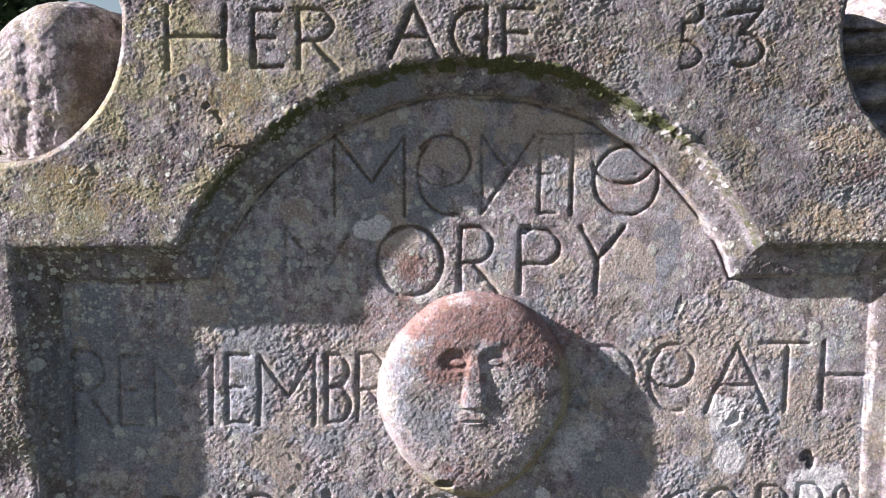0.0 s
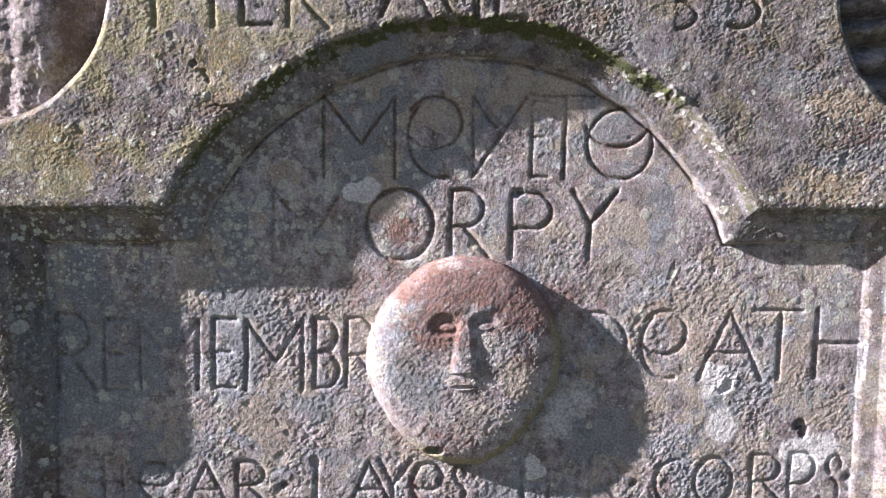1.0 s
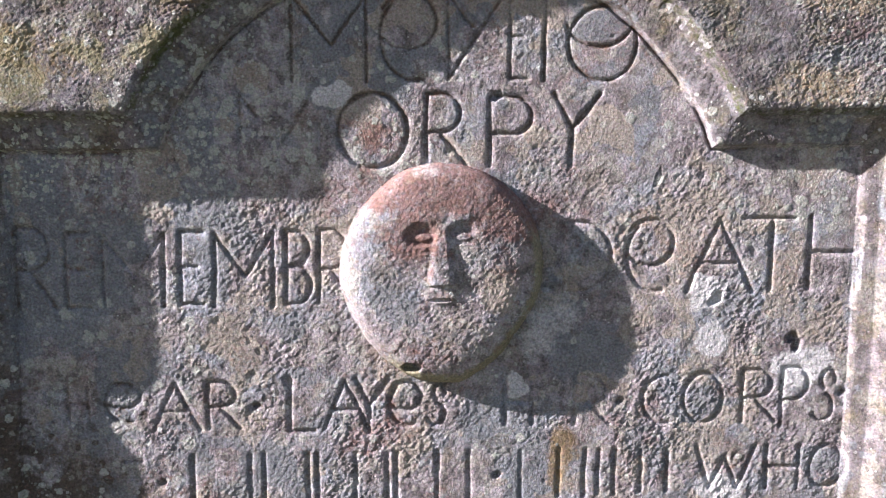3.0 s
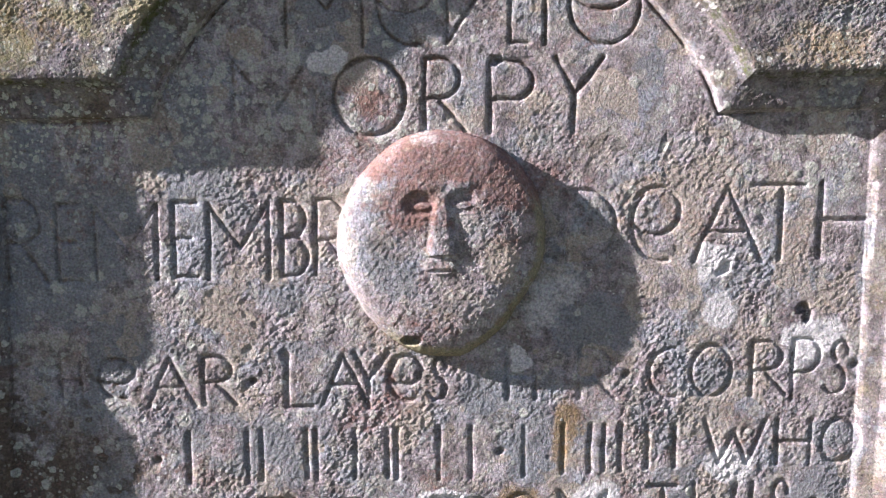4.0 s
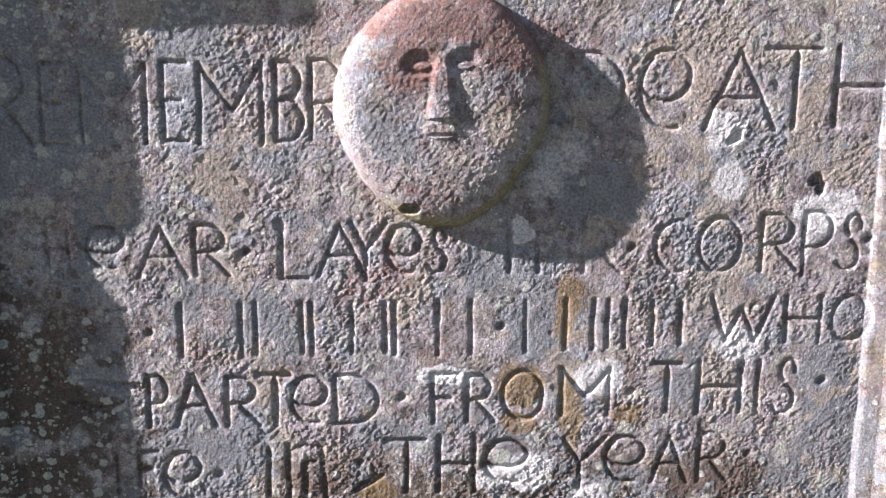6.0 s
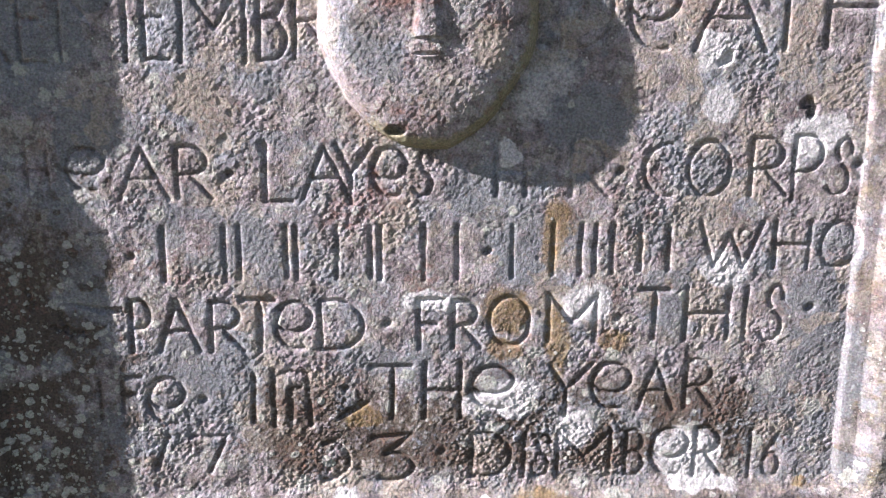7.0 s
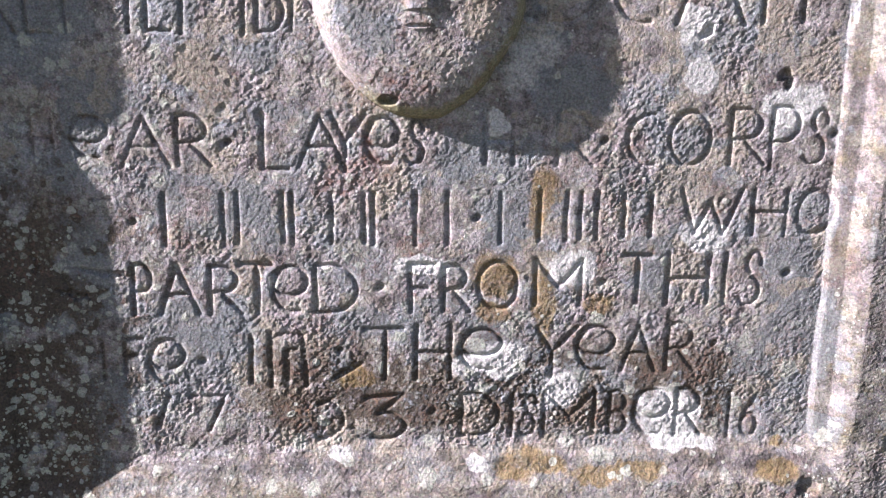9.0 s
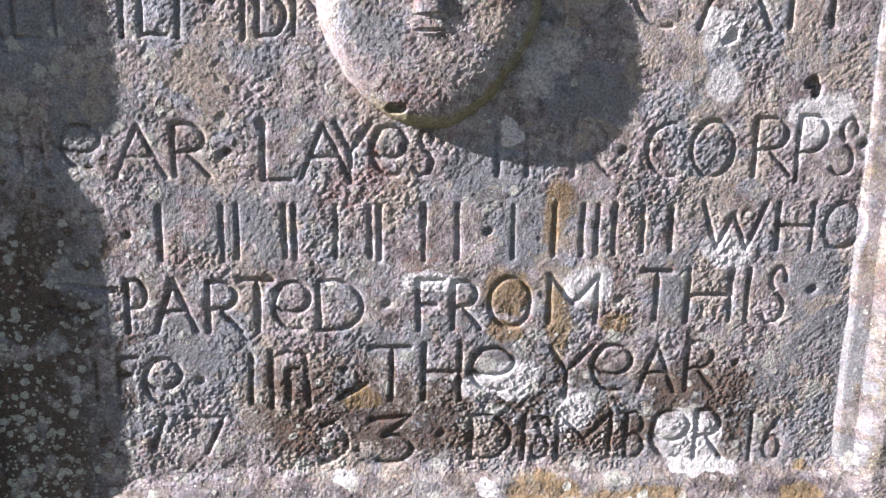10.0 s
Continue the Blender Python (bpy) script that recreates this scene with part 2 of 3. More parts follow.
HEIGHT -= 6.0 * np.exp(-(((GZ - 572) / 21) ** 2)) * ease(-GX, 262, 292) * on_frame
# cushions of moss and crumbs of lichen along the arch
along = ease(-np.abs(INWARD - 1.5), -8, -3) * ease(GZ, 770, 810) * ease(GX, -190, -120) * ease(-GX, -225, -200)
CUSHION = along * ease(grain(9, 41) + 0.5 * grain(4, 42), -0.15, 0.45)
CRUMB = grain(3.6, 43) + 0.5 * grain(2.0, 45)
HEIGHT += CUSHION * (1.5 + 1.3 * CRUMB)
# thick crusts of lichen stand a little proud
def spot(x, z, rx, rz, turn=0.0):
    c, s = math.cos(turn), math.sin(turn)
    dx, dz = GX + 1.4 * WARP_X - x, GZ + 1.4 * WARP_Z - z
    far = np.hypot((dx * c + dz * s) / rx, (dz * c - dx * s) / rz) + 0.22 * LUMPS + 0.1 * PITS
    return ease(-far, -1.3, -0.6)


PALE = sum(spot(*s) for s in ((-52, 743, 12, 9, 0.5), (266, 559, 21, 17), (70, 384, 24, 13, 0.1), (121, 362, 15, 13), (197, 342, 26, 19),
                              (205, 322, 24, 7), (123, 452, 17, 13), (72, 545, 10, 9), (205, 580, 11, 9, 0.6), (212, 472, 16, 12),
                              (200, 611, 14, 11), (20, 452, 20, 8), (64, 307, 8, 5), (-34, 316, 12, 5)))
HEIGHT += 0.3 * np.clip(PALE, 0, 1)

# the round carved head: a low dome with a plain worn relief
RX, RZ = GX - 19.0, GZ - 626.0
around = np.degrees(np.arctan2(RZ, RX)) % 360
reach = np.interp(around, [0, 30, 65, 108, 134, 180, 216, 238, 259, 281, 296, 320, 342, 360],
                  [65.5, 69, 71, 71.5, 66.5, 65, 64, 68, 72, 73, 69, 62.5, 64, 65.5])
radial = np.hypot(RX, RZ) / reach + 0.010 * grain(22, 21) + 0.004 * grain(7, 22)
ON_HEAD = radial < 1.03
head = 14.7 * np.sqrt(np.clip(1 - (radial / 1.02) ** 6.5, 0, 1)) - 1.6 * ease(RX + 1.1 * RZ, 30, 85) * ease(-radial, -1.0, -0.8)


def bump(x, z, rx, rz, tall, hard=0.3):
    return tall * ease(-np.hypot((RX - x) / rx, (RZ - z) / rz), -1.0, -hard)


# brow, hollow eyes with narrow lids, short blunt nose, straight mouth
head -= bump(-14, 27.5, 13, 9.0, 2.0, 0.4) + bump(12.5, 29.5, 11.5, 8.5, 2.0, 0.4)
head += bump(-12.0, 25.5, 7.0, 2.8, 1.7, 0.5) + bump(14.0, 26.5, 7.5, 2.8, 1.6, 0.5)
head -= bump(-12.5, 21.4, 8, 1.3, 0.7) + bump(13.5, 22.4, 8, 1.2, 0.8)
head += bump(-14, 39.0, 15, 5.0, 0.5) + bump(13, 40.0, 13, 5.0, 0.5)
nose = ease(-np.abs(RX + 0.5) / np.interp(RZ, [-6, 30], [10.5, 5.0]), -1.05, -0.45) * ease(RZ, -6.8, -4.6) * ease(-RZ, -36, -22)
head += 2.1 * nose * np.interp(RZ, [-6, 30], [1.2, 0.7])
head += bump(-0.5, -12.0, 13, 7.0, 1.1, 0.6)
head -= bump(-1.0, -15.2, 9.5, 1.5, 1.7, 0.5)
head -= bump(-20 + 0.5 * WARP_X, -63 + 0.4 * WARP_Z, 7, 4.2, 6.5, 0.35)
head += (LUMPS * 0.35 + PITS * (0.25 - 0.08 * ease(RZ, 20, 50))) * ease(-radial, -0.99, -0.9)
HEIGHT = np.where(ON_HEAD, np.maximum(HEIGHT, 0) * ease(radial, 0.94, 1.02) + head, HEIGHT)


# ---------------------------------------------------------------- lettering, cut into the stone
def arc(cx, cy, rx, ry, start, stop, steps=14):
    return [(cx + rx * math.cos(radians(a)), cy + ry * math.sin(radians(a))) for a in np.linspace(start, stop, steps)]


GLYPHS = {}


def glyph(key, *strokes):
    GLYPHS[key] = strokes


glyph("H", [(0, 0), (0, 1)], [(1, 0), (1, 1)], [(0, 0.5), (1, 0.5)])
glyph("E", [(0, 0), (0, 1)], [(0, 1), (1, 1)], [(0, 0.52), (0.75, 0.52)], [(0, 0), (1, 0)])
glyph("F", [(0, 0), (0, 1)], [(0, 1), (1, 1)], [(0, 0.5), (0.7, 0.5)])
glyph("R", [(0, 0), (0, 1)], [(0, 1)] + arc(0.35, 0.73, 0.5, 0.27, 90, -90) + [(0, 0.46)], [(0.35, 0.46), (1, 0)])
glyph("P", [(0, 0), (0, 1)], [(0, 1)] + arc(0.5, 0.73, 0.5, 0.27, 90, -90) + [(0, 0.46)])
glyph("B", [(0, 0), (0, 1)], [(0, 1)] + arc(0.4, 0.76, 0.5, 0.24, 90, -90) + [(0, 0.52)], [(0.4, 0.52)] + arc(0.45, 0.26, 0.55, 0.26, 90, -90) + [(0, 0)])
glyph("D", [(0, 0), (0, 1)], [(0, 1)] + arc(0.35, 0.5, 0.65, 0.5, 90, -90) + [(0, 0)])
glyph("d", arc(0.5, 0.5, 0.5, 0.5, 40, -200))
glyph("A", [(0, 0), (0.46, 1), (1, 0)], [(0.2, 0.40), (0.72, 0.40)])
glyph("G", arc(0.58, 0.5, 0.58, 0.5, 75, 290), [(0.8, 0.02), (0.8, 0.38), (0.62, 0.42)], [(0.9, 1), (0.9, 0)])
glyph("C", arc(0.7, 0.5, 0.7, 0.5, 80, 280))
glyph("O", arc(0.5, 0.5, 0.5, 0.5, 0, 360, 24))
glyph("o", arc(0.5, 0.5, 0.5, 0.5, 0, 360, 24), arc(0.45, 0.88, 0.52, 0.42, 200, 335))
glyph("e", arc(0.52, 0.68, 0.5, 0.32, -90, 150), arc(0.62, 0.5, 0.6, 0.5, 130, 285), [(0.05, 0.5), (0.25, 0.39), (0.52, 0.36)])
glyph("M", [(0, 0), (0, 1), (0.52, 0.42), (1, 1), (1, 0)])
glyph("m", [(0, 0), (0, 1), (0.22, 0.7)], [(0.86, 0.95), (0.52, 0.3)], [(1, 0), (1, 0.6)])
glyph("V", [(0, 0), (0, 1), (0.42, 0.62)], [(0.02, 0.02), (0.3, 0.3), (1, 1)])
glyph("W", [(0, 1), (0.26, 0), (0.48, 0.75), (0.72, 0), (1, 1)])
glyph("T", [(0, 1), (1, 1)], [(0.55, 1), (0.55, 0)])
glyph("Y", [(0, 1), (0.42, 0.52), (1, 1)], [(0.42, 0.52), (0.40, 0)])
glyph("L", [(0.1, 1), (0.1, 0), (1, 0)])
glyph("I", [(0.5, 0), (0.5, 1)])
glyph("S", arc(0.64, 0.79, 0.36, 0.21, -10, 240), arc(0.4, 0.25, 0.55, 0.28, 72, -150))
glyph("n", [(0, 0), (0, 1)], [(0, 0.9), (0.4, 1), (0.9, 0.95), (1, 0)], [(0.45, 0), (0.45, 0.65), (0.7, 0.7)])
glyph("1", [(0, 0), (1, 1)])
glyph("3", [(0, 0.93), (0.95, 1), (0.35, 0.58)], arc(0.45, 0.3, 0.55, 0.3, 100, -120))
glyph("5", [(1, 1), (0.98, 0.85), (0.7, 0.77), (0.1, 0.74), (0.05, 0.45)], arc(0.05, 0.23, 0.9, 0.23, 90, -90))
glyph("s", [(0.1, 0.78), (0.5, 0.86)], arc(0.2, 0.43, 0.78, 0.43, 66, -95))
glyph("6", [(0.9, 1), (0.2, 0.6)] + arc(0.5, 0.27, 0.5, 0.27, 170, -190))
glyph("7", [(0, 1), (1, 1), (0.5, 0)])
glyph("-", [(0, 0.5), (1, 0.5)])
glyph("|", [(0, 0), (0, 1)])
glyph(".", [(0, 0), (0.4, 0.3)])

# sign, left edge, foot, width and height in millimetres
AGE = [('H', -184.0, 848.2, 37.2, 39.7),
    ('E', -128.5, 849.5, 18.3, 36.2),
    ('R', -99.1, 849.2, 25.7, 37.7),
    ('A', -39.4, 857.3, 31.8, 32.7),
    ('G', 0.5, 856.3, 25.3, 32.8),
    ('E', 35.1, 857.4, 18.3, 32.1),
    ('5', 152.0, 852.3, 13.9, 39.6),
    ('3', 183.3, 854.2, 23.5, 36.8)]
MEMENTO = [('M', -77.8, 751.4, 47.7, 53.9),
    ('e', -22.0, 752.6, 36.7, 54.0),
    ('V', 22.8, 753.7, 36.9, 53.3),
    ('E', 62.8, 753.9, 10.9, 51.1),
    ('T', 62.4, 753.2, 41.7, 55.3),
    ('o', 100.7, 752.7, 44.2, 48.2)]
MORY = [('m', -111.6, 696.4, 51.9, 45.9),
    ('O', -48.4, 695.5, 44.8, 49.1),
    ('R', 8.9, 697.7, 26.2, 46.5),
    ('P', 50.0, 697.9, 27.5, 44.2),
    ('Y', 92.1, 697.3, 30.0, 47.5)]
REMEMBR = [('R', -258.3, 602.8, 25.5, 54.1),
    ('E', -226.2, 603.6, 14.4, 49.4),
    ('M', -202.2, 604.0, 39.0, 47.5),
    ('E', -152.6, 605.7, 14.9, 47.5),
    ('M', -130.0, 604.1, 38.1, 48.4),
    ('B', -83.3, 605.7, 16.1, 48.5),
    ('R', -61.6, 606.9, 21.3, 48.1)]
DEATH = [('D', 100.7, 613.2, 32.1, 47.6),
    ('e', 142.4, 613.6, 31.8, 48.1),
    ('A', 184.6, 613.3, 44.9, 49.1),
    ('T', 222.2, 614.5, 34.5, 48.3),
    ('H', 267.5, 615.8, 33.0, 49.2)]
CORPS = [('H', -229.3, 526.9, 12.9, 22.5),
    ('e', -205.6, 524.9, 23.8, 27.0),
    ('A', -173.2, 519.0, 30.8, 32.7),
    ('R', -137.0, 520.3, 21.1, 32.0),
    ('L', -84.3, 518.1, 18.2, 35.1),
    ('A', -59.1, 519.8, 29.6, 32.5),
    ('Y', -37.9, 516.7, 21.3, 37.1),
    ('e', -15.9, 521.1, 21.3, 31.1),
    ('S', 11.3, 521.8, 11.0, 28.8),
    ('I', 62.2, 521.5, 1.5, 30.4),
    ('I', 81.1, 521.4, 1.5, 31.2),
    ('-', 62.2, 535.0, 19.0, 4.0),
    ('R', 111.0, 521.2, 24.5, 33.5),
    ('C', 157.3, 521.6, 20.9, 33.6),
    ('O', 185.7, 521.4, 27.4, 35.9),
    ('R', 226.5, 522.0, 23.7, 36.7),
    ('P', 254.0, 518.7, 18.1, 41.4),
    ('S', 277.3, 523.3, 13.6, 35.3)]
NAME = [('|', -148.1, 466.1, 0.1, 34.4),
    ('|', -109.5, 466.1, 0.1, 34.4),
    ('|', -100.2, 467.7, 0.1, 33.7),
    ('|', -70.7, 467.7, 0.1, 33.7),
    ('|', -64.4, 466.2, 0.1, 34.9),
    ('|', -38.4, 467.9, 0.1, 33.8),
    ('|', -16.9, 467.9, 0.1, 33.8),
    ('|', -10.9, 466.9, 0.1, 35.0),
    ('|', 17.4, 466.7, 0.1, 35.8),
    ('|', 39.0, 467.3, 0.1, 35.1),
    ('|', 74.6, 467.7, 0.1, 34.4),
    ('|', 100.9, 469.9, 0.1, 32.8),
    ('|', 118.6, 469.9, 0.1, 32.8),
    ('|', 128.4, 471.3, 0.1, 31.3),
    ('|', 139.7, 471.1, 0.1, 31.7),
    ('|', 157.8, 472.2, 0.1, 29.4),
    ('|', 176.3, 472.2, 0.1, 29.4)]
WHO = [('-', -195.0, 495.6, 12.0, 4.6),
    ('W', 196.3, 474.5, 41.1, 29.8),
    ('H', 245.8, 473.4, 22.9, 31.4),
    ('O', 276.3, 474.7, 24.9, 29.9)]
PARTED = [('P', -171.2, 418.8, 11.9, 33.9),
    ('A', -154.1, 418.7, 26.2, 34.0),
    ('R', -120.4, 418.6, 21.1, 33.3),
    ('T', -100.4, 418.5, 21.5, 34.9),
    ('e', -78.9, 420.0, 22.7, 31.8),
    ('D', -49.8, 419.5, 27.7, 33.0),
    ('F', 14.2, 419.6, 15.7, 33.6),
    ('R', 36.5, 420.3, 18.1, 32.0),
    ('O', 60.3, 421.4, 26.6, 33.3),
    ('M', 99.3, 424.1, 31.1, 32.1),
    ('T', 159.1, 425.6, 18.8, 33.4),
    ('H', 190.3, 425.0, 28.7, 35.1),
    ('I', 229.7, 425.3, 1.6, 34.8),
    ('S', 241.5, 425.3, 13.8, 36.0)]
LIFE = [('d', -215.7, 432.4, 31.4, 18.4),
    ('I', -194.9, 372.7, 1.5, 26.9),
    ('F', -179.5, 376.7, 12.1, 24.5),
    ('e', -163.9, 367.4, 23.6, 32.4),
    ('I', -95.1, 369.4, 1.5, 32.9),
    ('n', -81.2, 366.7, 23.9, 37.9),
    ('T', -17.5, 371.2, 26.0, 35.9),
    ('H', 18.3, 371.0, 23.4, 38.1),
    ('e', 48.3, 377.0, 28.2, 29.8),
    ('Y', 101.0, 371.1, 28.5, 36.7),
    ('e', 129.4, 376.4, 26.2, 32.1),
    ('A', 161.1, 375.8, 24.7, 32.6),
    ('R', 193.7, 376.4, 20.0, 33.5)]
YEAR = [('1', -160.7, 336.4, 8.5, 22.7),
    ('7', -136.9, 333.5, 23.3, 25.3),
    ('s', -52.0, 326.6, 19.5, 33.0),
    ('3', -16.6, 325.7, 26.9, 33.3),
    ('D', 50.3, 328.0, 25.9, 30.9),
    ('I', 85.1, 326.9, 1.6, 31.8),
    ('S', 92.3, 328.5, 10.4, 29.2),
    ('M', 108.3, 328.2, 36.2, 31.9),
    ('B', 155.0, 327.8, 12.1, 32.0),
    ('e', 171.9, 327.5, 25.2, 33.7),
    ('R', 202.8, 327.2, 18.7, 34.7),
    ('I', 240.5, 325.1, 1.6, 33.9),
    ('6', 250.8, 325.9, 10.3, 31.4)]
STOPS = [('.', -105.1, 534.6, 0, 0),
    ('.', 141.7, 537.1, 0, 0),
    ('.', 295.4, 542.1, 0, 0),
    ('.', -169.0, 482.0, 0, 0),
    ('.', 58.5, 484.8, 0, 0),
    ('.', 259.6, 581.3, 0, 0)]
STOPS_LOW = [('.', -6.8, 437.4, 0, 0),
    ('.', 144.7, 440.2, 0, 0),
    ('.', 272.1, 446.0, 0, 0),
    ('.', -128.1, 384.6, 0, 0),
    ('.', -34.1, 391.4, 0, 0),
    ('.', 225.6, 395.6, 0, 0),
    ('.', 29.6, 346.4, 0, 0),
    ('.', 0.3, 561.5, 0, 0)]

CUTS = ((AGE, 1.5, 2.0, "letter"), (MEMENTO, 1.26, 1.84, "letter"), (MORY, 1.48, 2.07, "letter"), (REMEMBR, 1.38, 2.01, "letter"), (DEATH, 1.43, 2.01, "letter"),
        (CORPS, 1.38, 1.90, "letter"), (NAME, 1.43, 1.90, "bar"), (WHO, 1.43, 2.01, "letter"), (PARTED, 1.47, 2.12, "letter"), (LIFE, 1.50, 2.12, "letter"),
        (YEAR, 1.43, 2.01, "letter"), (STOPS, 2.0, 3.6, "stop"), (STOPS_LOW, 2.0, 3.5, "stop"))

OWNER = np.zeros(GX.shape, int)
NAMES, deepest = [], np.full(GX.shape, 0.35)
GROOVE = np.zeros(GX.shape)
faded = 1 - 0.36 * ease(grain(38, 23), 0.1, 0.8)
dice = random.Random(5)
for table, half, deep, kind in CUTS:
    for sign, left, foot, wide, tall in table:
        margin = 8
        i0, i1 = np.searchsorted(XS, [left - margin, left + wide + margin])
        j0, j1 = np.searchsorted(ZS, [foot - margin, foot + tall + margin])
        part_of = np.s_[j0:j1, i0:i1]
        x, z = GX[part_of] + WARP_X[part_of] * 0.16, GZ[part_of] + WARP_Z[part_of] * 0.16
        near = np.full(x.shape, 99.0)
        for stroke in GLYPHS[sign]:
            spots = [(left + u * (wide or 3.0), foot + v * (tall or 3.0)) for u, v in stroke]
            for (ax, az), (bx, bz) in zip(spots, spots[1:]):
                long2 = max((bx - ax) ** 2 + (bz - az) ** 2, 1e-6)
                f = np.clip(((x - ax) * (bx - ax) + (z - az) * (bz - az)) / long2, 0, 1)
                near = np.minimum(near, np.hypot(x - ax - f * (bx - ax), z - az - f * (bz - az)))
        size = half * 1.2 * (0.85 if sign == "S" else 1.0) * dice.uniform(0.92, 1.08)
        near = near / (size * (1 + 0.28 * LUMPS[part_of] + 0.2 * PITS[part_of]))
        cut = deep * (0.62 * np.clip(1 - near / 1.12, 0, 1) ** 0.85 + 0.2 * (1 - ease(near, 0.3, 2.3))) * faded[part_of] * (1 - 0.12 * PITS[part_of] + 0.3 * LUMPS[part_of])
        if table is MORY and sign == "m" or table is LIFE and sign == "d":
            cut *= 0.65
        cut *= 1 - ON_HEAD[part_of]
        NAMES.append(kind)
        mine = cut > deepest[part_of]
        OWNER[part_of][mine] = len(NAMES)
        deepest[part_of] = np.maximum(deepest[part_of], cut)
        GROOVE[part_of] = np.maximum(GROOVE[part_of], cut)
HEIGHT -= GROOVE
# the rim of the stone falls away
HEIGHT = np.where(OUTSIDE > -4, HEIGHT - 3.0 * ease(OUTSIDE, -4, 0.0) - 95 * ease(OUTSIDE, -0.4, 2.4), HEIGHT)

# rosettes of lichen, strewn by chance
LICHEN = np.zeros(GX.shape)


def strew(seed, count, x0, x1, z0, z1, small, large):
    chance = random.Random(seed)
    for _ in range(count):
        x, z, size = chance.uniform(x0, x1), chance.uniform(z0, z1), small + (large - small) * chance.random() ** 2.5
        i0, i1 = np.searchsorted(XS, [x - 3 * size, x + 3 * size])
        j0, j1 = np.searchsorted(ZS, [z - 3 * size, z + 3 * size])
        w = np.s_[j0:j1, i0:i1]
        far = np.hypot(GX[w] - x, (GZ[w] - z) * chance.uniform(0.8, 1.25)) / size + 0.45 * LUMPS[w] + 0.28 * PITS[w]
        LICHEN[w] = np.maximum(LICHEN[w], chance.uniform(0.5, 1.0) * ease(-far, -1.2, -0.7))


strew(61, 320, -275, -130, 285, 480, 0.9, 3.4)
strew(62, 80, -280, -140, 470, 700, 1.0, 5.0)
strew(63, 170, -190, 20, 690, 830, 1.0, 4.5)
strew(64, 150, -130, 320, 292, 420, 1.2, 6.0)
strew(65, 140, -100, 320, 420, 740, 0.9, 4.0)
strew(66, 45, -330, 330, 740, 905, 0.9, 3.8)
strew(67, 60, 200, 318, 660, 715, 1.0, 4.0)
LICHEN *= ~ON_HEAD
HEIGHT += 0.25 * LICHEN

